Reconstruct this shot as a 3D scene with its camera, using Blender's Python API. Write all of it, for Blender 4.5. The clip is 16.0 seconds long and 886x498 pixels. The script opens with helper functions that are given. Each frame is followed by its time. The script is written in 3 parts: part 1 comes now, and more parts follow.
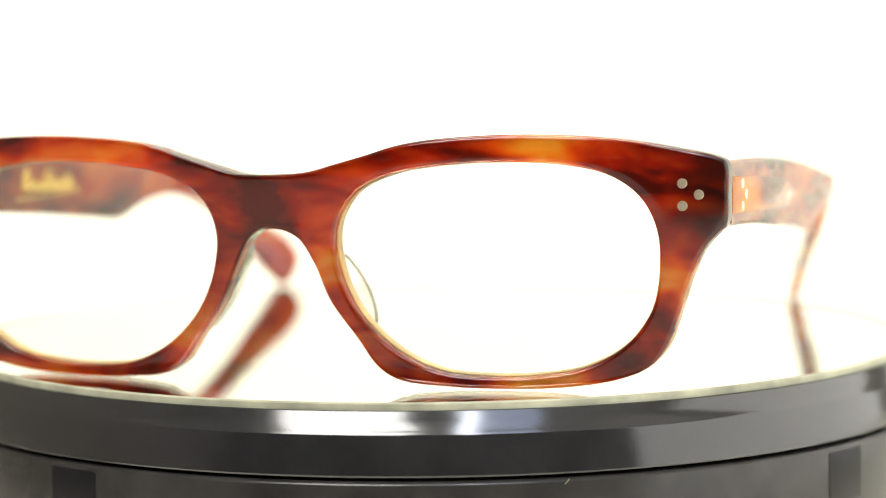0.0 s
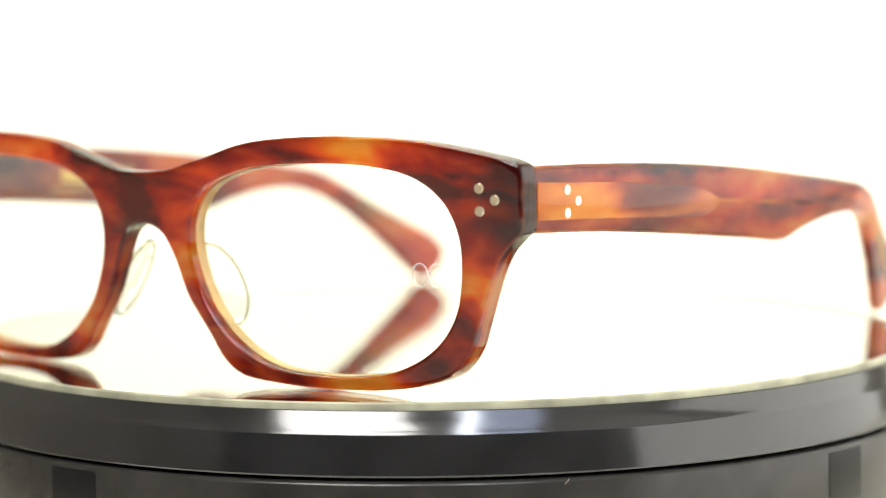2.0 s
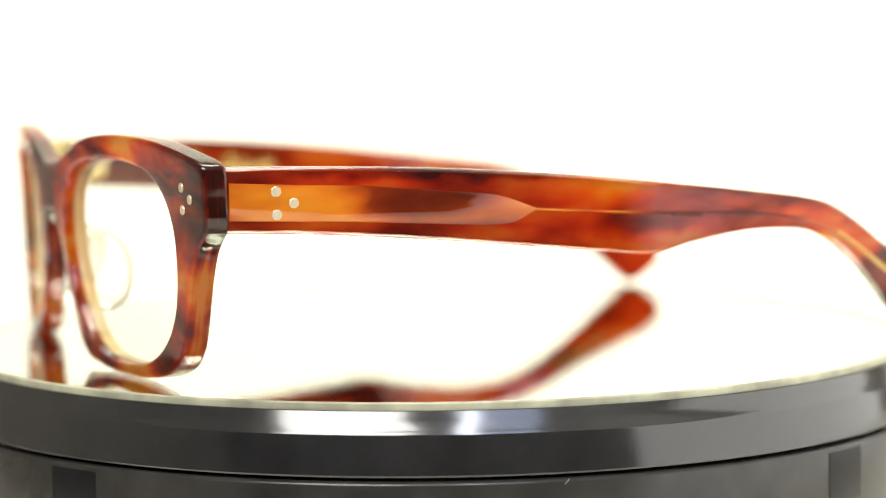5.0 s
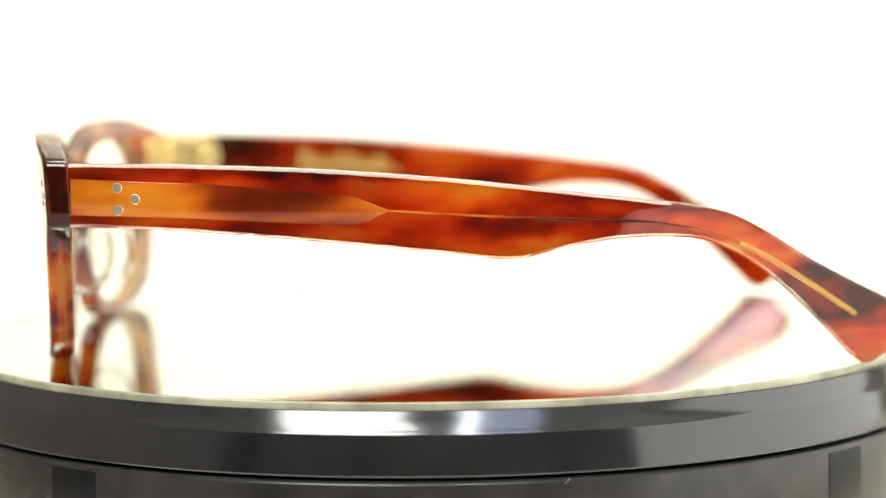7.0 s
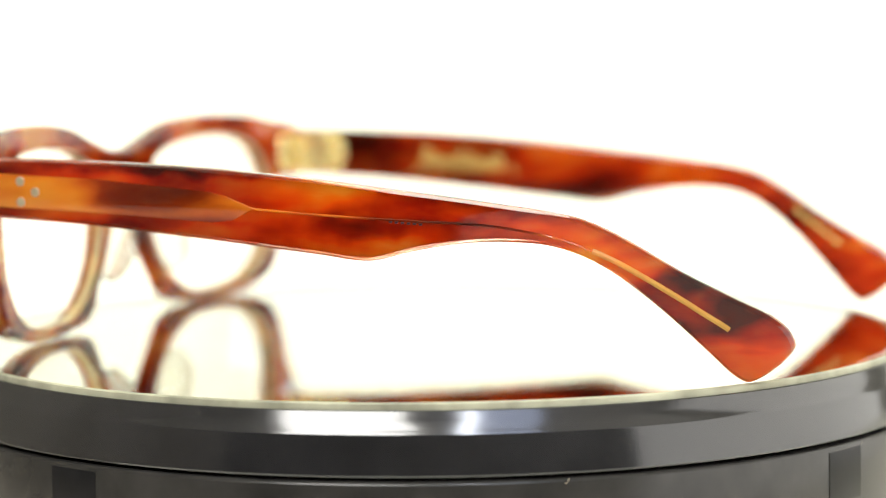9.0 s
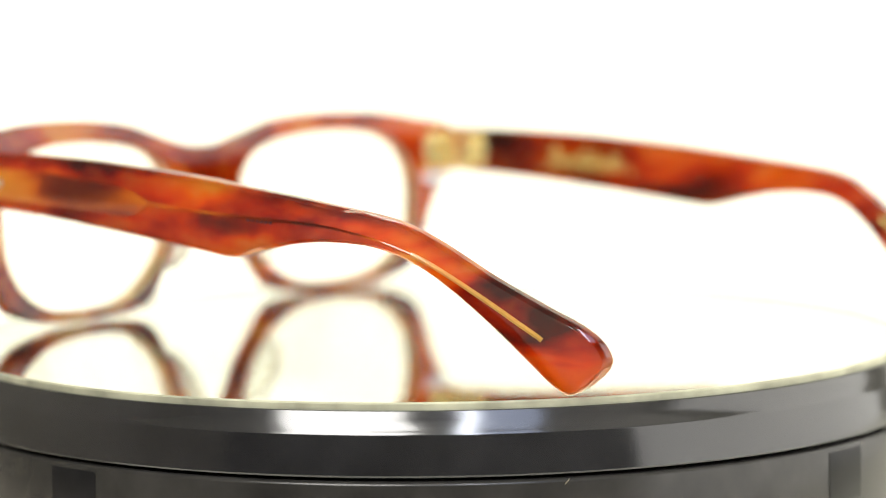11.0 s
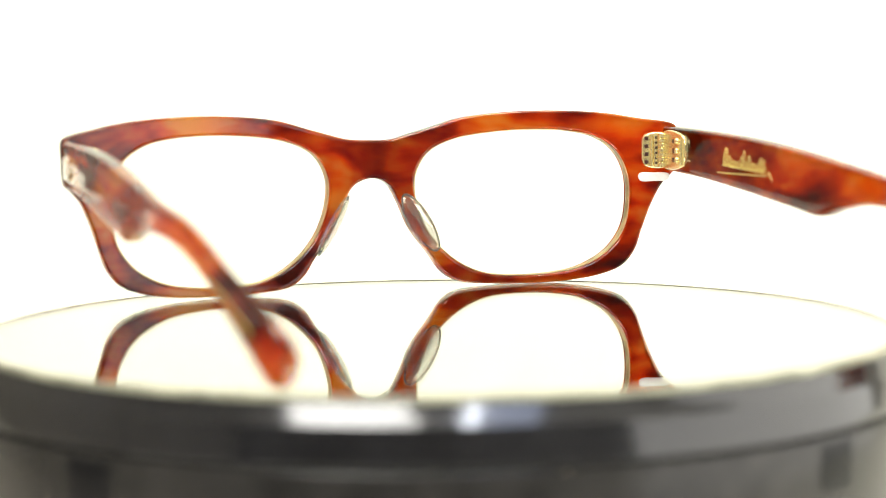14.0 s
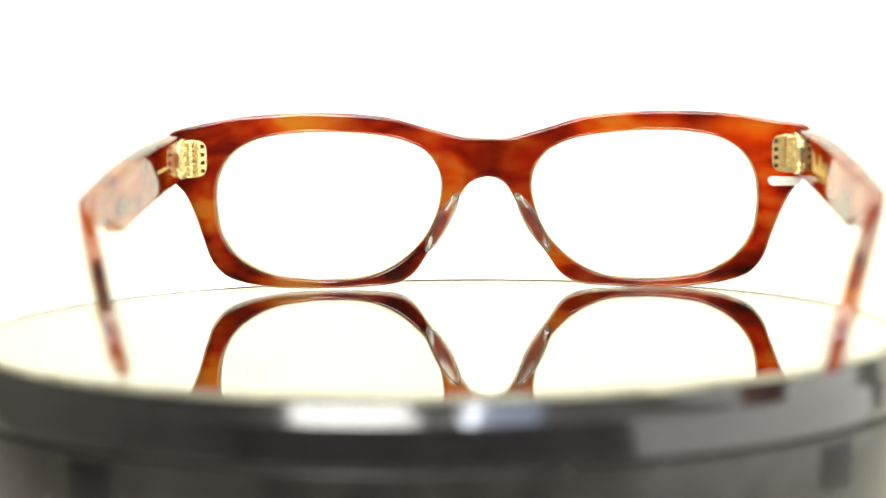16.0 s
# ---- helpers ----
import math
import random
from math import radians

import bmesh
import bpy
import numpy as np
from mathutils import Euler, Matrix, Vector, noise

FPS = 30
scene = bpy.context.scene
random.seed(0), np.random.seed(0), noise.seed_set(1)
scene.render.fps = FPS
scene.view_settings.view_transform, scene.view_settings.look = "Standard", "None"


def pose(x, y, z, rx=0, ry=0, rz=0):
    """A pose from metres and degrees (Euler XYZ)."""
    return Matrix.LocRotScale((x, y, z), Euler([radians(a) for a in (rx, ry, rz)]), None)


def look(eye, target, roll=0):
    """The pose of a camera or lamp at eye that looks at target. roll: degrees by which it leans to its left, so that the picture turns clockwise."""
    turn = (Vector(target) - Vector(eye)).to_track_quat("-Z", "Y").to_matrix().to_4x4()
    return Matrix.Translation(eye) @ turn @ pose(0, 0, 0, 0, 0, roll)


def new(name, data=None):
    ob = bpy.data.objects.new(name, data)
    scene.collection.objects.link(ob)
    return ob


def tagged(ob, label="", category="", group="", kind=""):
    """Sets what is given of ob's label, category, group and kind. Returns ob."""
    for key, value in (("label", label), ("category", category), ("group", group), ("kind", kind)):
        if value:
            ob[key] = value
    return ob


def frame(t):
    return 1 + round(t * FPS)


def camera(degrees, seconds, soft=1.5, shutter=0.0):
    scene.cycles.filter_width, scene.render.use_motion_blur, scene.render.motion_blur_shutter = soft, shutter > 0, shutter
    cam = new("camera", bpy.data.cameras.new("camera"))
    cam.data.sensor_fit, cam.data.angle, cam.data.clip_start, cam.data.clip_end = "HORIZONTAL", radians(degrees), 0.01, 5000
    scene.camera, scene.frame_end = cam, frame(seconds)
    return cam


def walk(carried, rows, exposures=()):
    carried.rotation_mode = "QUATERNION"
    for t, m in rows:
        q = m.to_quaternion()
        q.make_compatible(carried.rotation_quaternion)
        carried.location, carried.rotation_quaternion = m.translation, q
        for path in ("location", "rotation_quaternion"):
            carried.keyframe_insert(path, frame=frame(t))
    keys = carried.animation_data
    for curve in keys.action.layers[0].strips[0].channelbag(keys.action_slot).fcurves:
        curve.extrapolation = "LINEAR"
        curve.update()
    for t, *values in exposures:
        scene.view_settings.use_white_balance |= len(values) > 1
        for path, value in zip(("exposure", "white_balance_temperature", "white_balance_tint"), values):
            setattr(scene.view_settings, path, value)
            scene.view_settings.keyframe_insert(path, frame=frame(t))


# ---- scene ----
# Tortoiseshell eyeglasses on a slowly turning mirror-topped display turntable, before a white backdrop.
MM = 0.001

# ---- camera: a long lens on a tripod; it slips back a little while the lens refocuses ----
EYE, DOWN, LEAN = Vector((-0.0018, -0.4149, 0.0522)), 5.04, -0.636
cam = camera(22.52, 16.0, soft=1.0)
focus_point = new("focus_point")
cam.data.dof.use_dof, cam.data.dof.focus_object, cam.data.dof.aperture_fstop = True, focus_point, 10.5


def stand(back, yaw, dip):
    """The tripod pose, drawn back along its own axis by so many metres."""
    m = pose(*EYE, 90 - DOWN + dip, 0, yaw) @ pose(0, 0, 0, 0, 0, LEAN)
    return m @ Matrix.Translation((0, 0, back))


walk(cam, [(0.0, stand(0, 0, 0)), (13.3, stand(0, 0, 0)), (13.6, stand(0.0025, 0.02, 0)), (13.95, stand(0.0105, 0.095, -0.04)),
           (14.1, stand(0.0112, 0.1, -0.045)), (16.0, stand(0.0112, 0.1, -0.045))])

# seconds and metres from the lens to the plane that is sharp: the near parts, then the front of the eyeglasses
FOCUS = [(0.0, 0.338), (4.5, 0.338), (7.0, 0.342), (9.0, 0.347), (11.5, 0.335), (13.2, 0.338), (13.5, 0.39), (13.75, 0.455), (13.95, 0.49), (14.1, 0.5), (16.0, 0.5)]

# turn of the turntable: seconds and degrees, clockwise seen from above
TURN = [(0, 18.8), (1.5, 34.05), (2.5, 44.05), (3.5, 53.75), (4.5, 64.0), (7, 89.3), (8, 99.5), (9, 109.3), (11.5, 135.3),
        (12.5, 145.35), (14, 161.2), (14.5, 166.65), (16, 182.15)]

# ---- world and lights ----
scene.view_settings.exposure = 0.12
world = bpy.data.worlds.new("world")
scene.world = world
world.use_nodes = True
world.node_tree.nodes["Background"].inputs["Color"].default_value = (1.0, 0.99, 0.96, 1)
world.node_tree.nodes["Background"].inputs["Strength"].default_value = 0.28


def area_lamp(name, eye, target, width, height, watts, colour):
    data = bpy.data.lights.new(name, "AREA")
    data.shape, data.size, data.size_y, data.energy, data.color = "RECTANGLE", width, height, watts, colour
    ob = new(name, data)
    ob.matrix_world = look(eye, target)
    return ob


area_lamp("ceiling_lamp_light", (0, 0.1, 1.38), (0, 0.1, 0), 0.78, 0.55, 18, (1, 0.97, 0.82))
area_lamp("softbox_light", (-0.27, -0.68, 0.63), (0, -0.08, 0), 0.41, 0.3, 6.2, (1, 0.98, 0.94))
area_lamp("tube_light", (0.112, -0.74, 0.63), (0, -0.08, 0), 0.055, 0.4, 1.4, (0.9, 0.93, 1))
# added fill along the east wall, lightens the turntable's right side
area_lamp("side_fill_light", (1.9, -0.45, 0.42), (0, -0.45, 0.3), 3.0, 1.8, 34, (1, 0.985, 0.95))
area_lamp("upper_window_light", (0.221, -0.72, 0.63), (0, -0.08, 0), 0.24, 0.3, 0.9, (0.62, 0.72, 1))
area_lamp("backdrop_light", (0, 0.35, 1.25), (0, 1.0, 0.2), 1.4, 0.3, 9, (1, 0.97, 0.7))


# ---- materials ----
def material(name):
    m = bpy.data.materials.new(name)
    m.use_nodes = True
    nt = m.node_tree
    return m, nt, nt.nodes["Principled BSDF"]


def node(nt, kind, **props):
    n = nt.nodes.new(kind)
    for key, value in props.items():
        if key in n.inputs:
            n.inputs[key].default_value = value
    return n


def noise_of(nt, scale, stretch=(1, 1, 1), detail=4.0, rough=0.5, distortion=0.0, turn=(0, 0, 0), shift=(0, 0, 0)):
    co = nt.nodes.new("ShaderNodeTexCoord")
    mp = nt.nodes.new("ShaderNodeMapping")
    mp.inputs["Scale"].default_value = stretch
    mp.inputs["Rotation"].default_value = [radians(a) for a in turn]
    mp.inputs["Location"].default_value = shift
    nt.links.new(co.outputs["Object"], mp.inputs["Vector"])
    n = node(nt, "ShaderNodeTexNoise", Scale=scale, Detail=detail, Roughness=rough, Distortion=distortion)
    nt.links.new(mp.outputs["Vector"], n.inputs["Vector"])
    return n


def ramp_of(nt, source, stops):
    r = nt.nodes.new("ShaderNodeValToRGB")
    el = r.color_ramp.elements
    while len(el) < len(stops):
        el.new(0.5)
    for e, (p, c) in zip(el, stops):
        e.position, e.color = p, (*c, 1)
    nt.links.new(source, r.inputs["Fac"])
    return r


def bump_of(nt, bsdf, source, strength, distance):
    b = node(nt, "ShaderNodeBump", Strength=strength, Distance=distance)
    nt.links.new(source, b.inputs["Height"])
    nt.links.new(b.outputs["Normal"], bsdf.inputs["Normal"])


def pools(nt, start, spots):
    """Adds pools, mostly pigment, to a grey value: each spot is a centre and radii in mm, and how much it lightens."""
    co = nt.nodes.new("ShaderNodeTexCoord")
    wob = noise_of(nt, 200, detail=1.5)
    mix = nt.nodes.new("ShaderNodeVectorMath")
    mix.operation = "MULTIPLY_ADD"
    mix.inputs[1].default_value = (0.005, 0.005, 0.003)
    nt.links.new(wob.outputs["Color"], mix.inputs[0])
    nt.links.new(co.outputs["Object"], mix.inputs[2])
    value = start
    for (x, y, z), (rx, ry, rz), gain in spots:
        mp = nt.nodes.new("ShaderNodeMapping")
        mp.vector_type = "TEXTURE"
        mp.inputs["Location"].default_value = ((x + 2.5) * MM, (y + 2.5) * MM, (z + 1.5) * MM)
        mp.inputs["Scale"].default_value = (rx * MM, ry * MM, rz * MM)
        nt.links.new(mix.outputs[0], mp.inputs["Vector"])
        ln = nt.nodes.new("ShaderNodeVectorMath")
        ln.operation = "LENGTH"
        nt.links.new(mp.outputs["Vector"], ln.inputs[0])
        fall = nt.nodes.new("ShaderNodeMapRange")
        fall.interpolation_type = "SMOOTHSTEP"
        fall.inputs["From Min"].default_value, fall.inputs["From Max"].default_value = 0.2, 1.2
        fall.inputs["To Min"].default_value, fall.inputs["To Max"].default_value = gain, 0.0
        nt.links.new(ln.outputs["Value"], fall.inputs["Value"])
        add = nt.nodes.new("ShaderNodeMath")
        nt.links.new(value, add.inputs[0])
        nt.links.new(fall.outputs["Result"], add.inputs[1])
        value = add.outputs[0]
    return value


# the front's sheet: depth of its middle, bow round the face, turn and lean
FRONT_Y, BOW, SKEW, TILT = -74.6, 0.00178, 0.012, 0.043

TORTOISE = [(0.18, (0.030, 0.006, 0.003)), (0.33, (0.070, 0.010, 0.003)), (0.57, (0.22, 0.030, 0.004)), (0.72, (0.50, 0.13, 0.012)),
            (0.90, (0.66, 0.26, 0.035))]
# what the light takes on when it passes through
TORTOISE_GLOW = [(0.18, (0.18, 0.022, 0.006)), (0.33, (0.52, 0.05, 0.006)), (0.57, (0.97, 0.20, 0.012)), (0.72, (0.99, 0.36, 0.025)),
                 (0.90, (0.99, 0.60, 0.10))]


def acetate(name, stretch, spots, shift, through_light=0.45, contrast=1.5, lift=0.0, layers=0.0, stops=TORTOISE):
    """Polished tortoiseshell acetate: streaked pigment, light glows through it, a glossy skin."""
    m, nt, b = material(name)
    big = noise_of(nt, 100, stretch, 2, 0.5, 0.5, shift=shift)
    fine = noise_of(nt, 330, stretch, 3, 0.55, 0.6, shift=shift)
    mix = node(nt, "ShaderNodeMath")
    mix.operation = "MULTIPLY_ADD"
    mix.inputs[1].default_value = 0.11
    nt.links.new(fine.outputs["Fac"], mix.inputs[0])
    sub = nt.nodes.new("ShaderNodeMath")
    sub.operation = "SUBTRACT"
    sub.inputs[1].default_value = 0.06
    nt.links.new(big.outputs["Fac"], sub.inputs[0])
    nt.links.new(sub.outputs[0], mix.inputs[2])
    strong = nt.nodes.new("ShaderNodeMath")
    strong.operation = "MULTIPLY_ADD"
    strong.inputs[1].default_value, strong.inputs[2].default_value = contrast, 0.5 - 0.5 * contrast + lift
    nt.links.new(mix.outputs[0], strong.inputs[0])
    start = strong.outputs[0]
    if layers:
        # thin layers in the depth of the sheet, which follow its curve and show on its cut edges
        co = nt.nodes.new("ShaderNodeTexCoord")
        xyz = nt.nodes.new("ShaderNodeSeparateXYZ")
        nt.links.new(co.outputs["Object"], xyz.inputs[0])
        sq = nt.nodes.new("ShaderNodeMath")
        sq.operation = "MULTIPLY"
        nt.links.new(xyz.outputs["X"], sq.inputs[0])
        nt.links.new(xyz.outputs["X"], sq.inputs[1])
        level = nt.nodes.new("ShaderNodeVectorMath")
        level.operation = "DOT_PRODUCT"
        level.inputs[1].default_value = (-SKEW, 1.0, TILT)
        nt.links.new(co.outputs["Object"], level.inputs[0])
        flat = nt.nodes.new("ShaderNodeMath")
        flat.operation = "MULTIPLY_ADD"
        flat.inputs[1].default_value = -BOW / MM
        nt.links.new(sq.outputs[0], flat.inputs[0])
        nt.links.new(level.outputs["Value"], flat.inputs[2])
        back = nt.nodes.new("ShaderNodeCombineXYZ")
        for axis, source in (("X", xyz.outputs["X"]), ("Y", flat.outputs[0]), ("Z", xyz.outputs["Z"])):
            nt.links.new(source, back.inputs[axis])
        mp = nt.nodes.new("ShaderNodeMapping")
        mp.inputs["Scale"].default_value = (0.16, 6.5, 0.3)
        nt.links.new(back.outputs[0], mp.inputs["Vector"])
        lay = node(nt, "ShaderNodeTexNoise", Scale=130, Detail=2, Roughness=0.5, Distortion=0.3)
        nt.links.new(mp.outputs["Vector"], lay.inputs["Vector"])
        centred = nt.nodes.new("ShaderNodeMath")
        centred.operation = "SUBTRACT"
        centred.inputs[1].default_value = 0.5
        nt.links.new(lay.outputs["Fac"], centred.inputs[0])
        total = nt.nodes.new("ShaderNodeMath")
        total.operation = "MULTIPLY_ADD"
        total.inputs[1].default_value = layers
        nt.links.new(centred.outputs[0], total.inputs[0])
        nt.links.new(start, total.inputs[2])
        start = total.outputs[0]
    value = pools(nt, start, spots)
    col = ramp_of(nt, value, stops)
    nt.nodes.remove(b)
    skin = node(nt, "ShaderNodeBsdfGlossy", Roughness=0.035)
    face = nt.nodes.new("ShaderNodeBsdfDiffuse")
    tr = nt.nodes.new("ShaderNodeBsdfTranslucent")
    nt.links.new(col.outputs["Color"], face.inputs["Color"])
    glow = ramp_of(nt, value, TORTOISE_GLOW)
    nt.links.new(glow.outputs["Color"], tr.inputs["Color"])
    body = node(nt, "ShaderNodeMixShader", Fac=through_light)
    nt.links.new(face.outputs[0], body.inputs[1])
    nt.links.new(tr.outputs[0], body.inputs[2])
    fr = node(nt, "ShaderNodeFresnel", IOR=1.58)
    ms = nt.nodes.new("ShaderNodeMixShader")
    nt.links.new(fr.outputs[0], ms.inputs["Fac"])
    nt.links.new(body.outputs[0], ms.inputs[1])
    nt.links.new(skin.outputs[0], ms.inputs[2])
    nt.links.new(ms.outputs[0], nt.nodes["Material Output"].inputs["Surface"])
    wave = noise_of(nt, 900, (1, 1, 1), 2)
    bump_of(nt, skin, wave.outputs["Fac"], 0.012, 0.0002)
    return m


# the 0.6 pool on the side edge also holds light passing through the sheet
ACETATE_FRONT = acetate("tortoise_front", (0.58, 0.9, 1.35),
                        [((42, -70, 37.8), (6.5, 30, 3), 0.3), ((17, -70, 20), (6, 30, 14), -0.06), ((-25, -70, 36.5), (7, 30, 4), 0.16), ((64, -66, 34), (13, 30, 8), -0.1), ((62.5, -63.4, 13), (6, 3.0, 13), 0.6), ((67, -63, 29), (5, 1.4, 6), -0.3),
                         ((0, -72, 28), (9, 30, 7), -0.12), ((44, -70, 1.5), (10, 30, 3.5), 0.4), ((-44, -70, 1), (14, 30, 4), 0.34),
                         ((54, -70, 4), (6, 30, 5), -0.06), ((-63, -66, 18), (4, 30, 6), 0.2), ((64, -66, 21), (5, 30, 5), 0.26),
                         ((-60, -66, 36), (6, 30, 4), 0.16), ((-46, -66, 38), (7, 30, 3), -0.28)],
                        (0.013, 0.0, 0.021), 0.78, 1.55, -0.08, 1.1)
ACETATE_TEMPLE = acetate("tortoise_temple", (1.0, 0.4, 1.3),
                         [((70, 4, 24.8), (9, 14, 3.2), -0.42), ((70, 1, 31.2), (9, 15, 2.8), 0.24), ((68, 33, 24), (9, 16, 2.6), 0.2),
                          ((70, -38, 34.8), (9, 24, 2.0), -0.3), ((70, -12, 33.4), (9, 22, 1.3), -0.22), ((62, 59, 9), (9, 8, 6), 0.16), ((62, 72, 6), (9, 7, 7), -0.12), ((66, 50, 21.6), (9, 6, 2.4), -0.16), ((64, 58, 17), (9, 6, 2.4), -0.2), ((63, 66, 12.6), (9, 6, 2.4), -0.2), ((68, 40, 20.5), (9, 8, 2), 0.25), ((64, 62, 12), (9, 26, 16), -0.13), ((70, -40, 24), (9, 20, 2), -0.12),
                          ((70, -22, 23.5), (9, 12, 1.8), 0.2), ((70, 16, 21), (9, 8, 2.5), 0.18), ((70, 26, 28), (9, 12, 1.6), 0.16)],
                         (0.0, 0.034, 0.0), 0.8, 1.6, 0.07)
ACETATE_TEMPLE_FAR = acetate("tortoise_temple_far", (1.0, 0.4, 1.3),
                             [((-70, -46, 30), (9, 13, 9), -0.3), ((-69, -2, 30), (9, 8, 4), 0.2), ((-70, -14, 26), (9, 11, 4), 0.2), ((-70, 8, 25), (9, 9, 4), -0.14),
                              ((-69, 26, 25), (9, 14, 4), 0.16), ((-62, 60, 8), (9, 18, 9), 0.2)], (0.0, 0.011, 0.0), 0.66, 1.7, -0.03)


def plain(name, colour, rough, metal=0.0, vary=0.12, scale=300, bump=0.0, ior=1.5):
    m, nt, b = material(name)
    n = noise_of(nt, scale, detail=5)
    lo, hi = [tuple(min(1, c * k) for c in colour) for k in (1 - vary, 1 + vary)]
    r = ramp_of(nt, n.outputs["Fac"], [(0.3, lo), (0.7, hi)])
    nt.links.new(r.outputs["Color"], b.inputs["Base Color"])
    b.inputs["Roughness"].default_value, b.inputs["Metallic"].default_value, b.inputs["IOR"].default_value = rough, metal, ior
    if bump:
        bump_of(nt, b, n.outputs["Fac"], bump, 0.0003)
    return m


def clear(name, colour, rough=0.0, ior=1.5):
    m, nt, b = material(name)
    b.inputs["Base Color"].default_value = (*colour, 1)
    b.inputs["Roughness"].default_value, b.inputs["IOR"].default_value = rough, ior
    b.inputs["Transmission Weight"].default_value = 1.0
    return m


GOLD = plain("gold_plate", (1.0, 0.79, 0.36), 0.27, 0.75, 0.08, 2500, 0.08)
GILT = plain("gilt_print", (0.90, 0.66, 0.18), 0.5, 0.1, 0.1, 2500)
STEEL = plain("rivet_metal", (0.84, 0.74, 0.54), 0.28, 1.0, 0.1, 2500, 0.06)
CORE_STOPS = [(0.25, (0.07, 0.008, 0.002)), (0.48, (0.26, 0.03, 0.004)), (0.62, (0.70, 0.15, 0.010)), (0.75, (0.95, 0.31, 0.02)), (0.92, (0.96, 0.35, 0.028))]
CORE = acetate("core_under_acetate", (1.0, 0.3, 1.0), [((70, -52, 30), (9, 16, 8), 0.12), ((70, -31, 29), (9, 12, 6), -0.06), ((70, -15, 28), (9, 8, 4), 0.05)], (0.0, 0.02, 0.0), 0.5, 1.5, 0.05, stops=CORE_STOPS)



def glowing(name, colour, share, low=0.8):
    """Pale translucent plastic that lets light through."""
    m, nt, b = material(name)
    n = noise_of(nt, 200, (1, 1, 1), 3)
    r = ramp_of(nt, n.outputs["Fac"], [(0.3, tuple(c * low for c in colour)), (0.7, colour)])
    nt.links.new(r.outputs["Color"], b.inputs["Base Color"])
    b.inputs["Roughness"].default_value = 0.1
    tr = nt.nodes.new("ShaderNodeBsdfTranslucent")
    nt.links.new(r.outputs["Color"], tr.inputs["Color"])
    ms = node(nt, "ShaderNodeMixShader", Fac=share)
    nt.links.new(b.outputs[0], ms.inputs[1])
    nt.links.new(tr.outputs[0], ms.inputs[2])
    nt.links.new(ms.outputs[0], nt.nodes["Material Output"].inputs["Surface"])
    return m


WIRE_GOLD = glowing("golden_wire", (1.0, 0.62, 0.16), 0.55, 0.8)
GLINT = plain("white_glint", (0.86, 0.84, 0.83), 0.12, 0.0, 0.06, 900)
EDGE_GLOW = glowing("amber_edge_glow", (0.96, 0.74, 0.36), 0.45, 0.55)
DARK_FILL = plain("dark_stamp_and_slot", (0.05, 0.012, 0.008), 0.5)


def thin_clear(name, colour, gloss, milk=0.0):
    """A thin clear sheet: straight through, with a faint mirror gloss at grazing view."""
    m, nt, b = material(name)
    tr = nt.nodes.new("ShaderNodeBsdfTransparent")
    tr.inputs["Color"].default_value = (*colour, 1)
    gl = node(nt, "ShaderNodeBsdfGlossy", Roughness=0.0)
    fr = node(nt, "ShaderNodeFresnel", IOR=1.45)
    k = node(nt, "ShaderNodeMath")
    k.operation = "MULTIPLY"
    k.inputs[1].default_value = gloss
    nt.links.new(fr.outputs[0], k.inputs[0])
    ms = nt.nodes.new("ShaderNodeMixShader")
    nt.links.new(k.outputs[0], ms.inputs["Fac"])
    nt.links.new(tr.outputs[0], ms.inputs[1])
    nt.links.new(gl.outputs[0], ms.inputs[2])
    white = node(nt, "ShaderNodeBsdfDiffuse", Color=(0.95, 0.95, 0.95, 1))
    haze = node(nt, "ShaderNodeMixShader", Fac=milk)
    nt.links.new(ms.outputs[0], haze.inputs[1])
    nt.links.new(white.outputs[0], haze.inputs[2])
    nt.links.new(haze.outputs[0], nt.nodes["Material Output"].inputs["Surface"])
    return m


LENS = thin_clear("lens_clear", (0.995, 0.995, 0.985), 0.12)
PAD = thin_clear("pad_acetate", (0.93, 0.93, 0.91), 0.5, 0.03)
PAD_OUTLINE = thin_clear("pad_outline", (0.66, 0.65, 0.58), 0.7, 0.04)
EDGE_TONE = plain("glass_edge_tone", (0.34, 0.34, 0.25), 0.25, 0.0, 0.4, 110, 0.05)
MAT_BLACK = plain("dark_sheet_weave", (0.38, 0.35, 0.32), 0.9, 0.0, 0.2, 700, 0.2)
WHITE_INK = thin_clear("white_print", (1, 1, 1), 0.0, 0.25)
GLASS = clear("plate_glass", (0.97, 0.99, 0.95), 0.0, 1.5)
SILVER = plain("mirror_silver", (0.97, 0.96, 0.87), 0.0, 1.0, 0.0)
BLACK = plain("black_plastic", (0.014, 0.014, 0.015), 0.125, 0.0, 0.3, 120, 0.01, 1.7)
BASE_BLACK = plain("base_plastic", (0.026, 0.025, 0.023), 0.22, 0.0, 0.3, 120, 0.02, 1.42)
BASE_MARK = plain("base_mark_dark", (0.008, 0.008, 0.009), 0.3, 0.0, 0.2, 300, 0.0, 1.25)
PAPER = plain("white_paper", (0.86, 0.85, 0.79), 0.8, 0.0, 0.015, 30, 0.02)
WALL = plain("wall_paint", (0.78, 0.76, 0.72), 0.7, 0.0, 0.03, 4, 0.02)
REFLECTED_DARK = plain("reflected_dark", (0.075, 0.07, 0.066), 0.7, 0.0, 0.1, 4, 0.02)
DIM = plain("room_wall_paint", (0.42, 0.395, 0.355), 0.7, 0.0, 0.05, 4, 0.02)


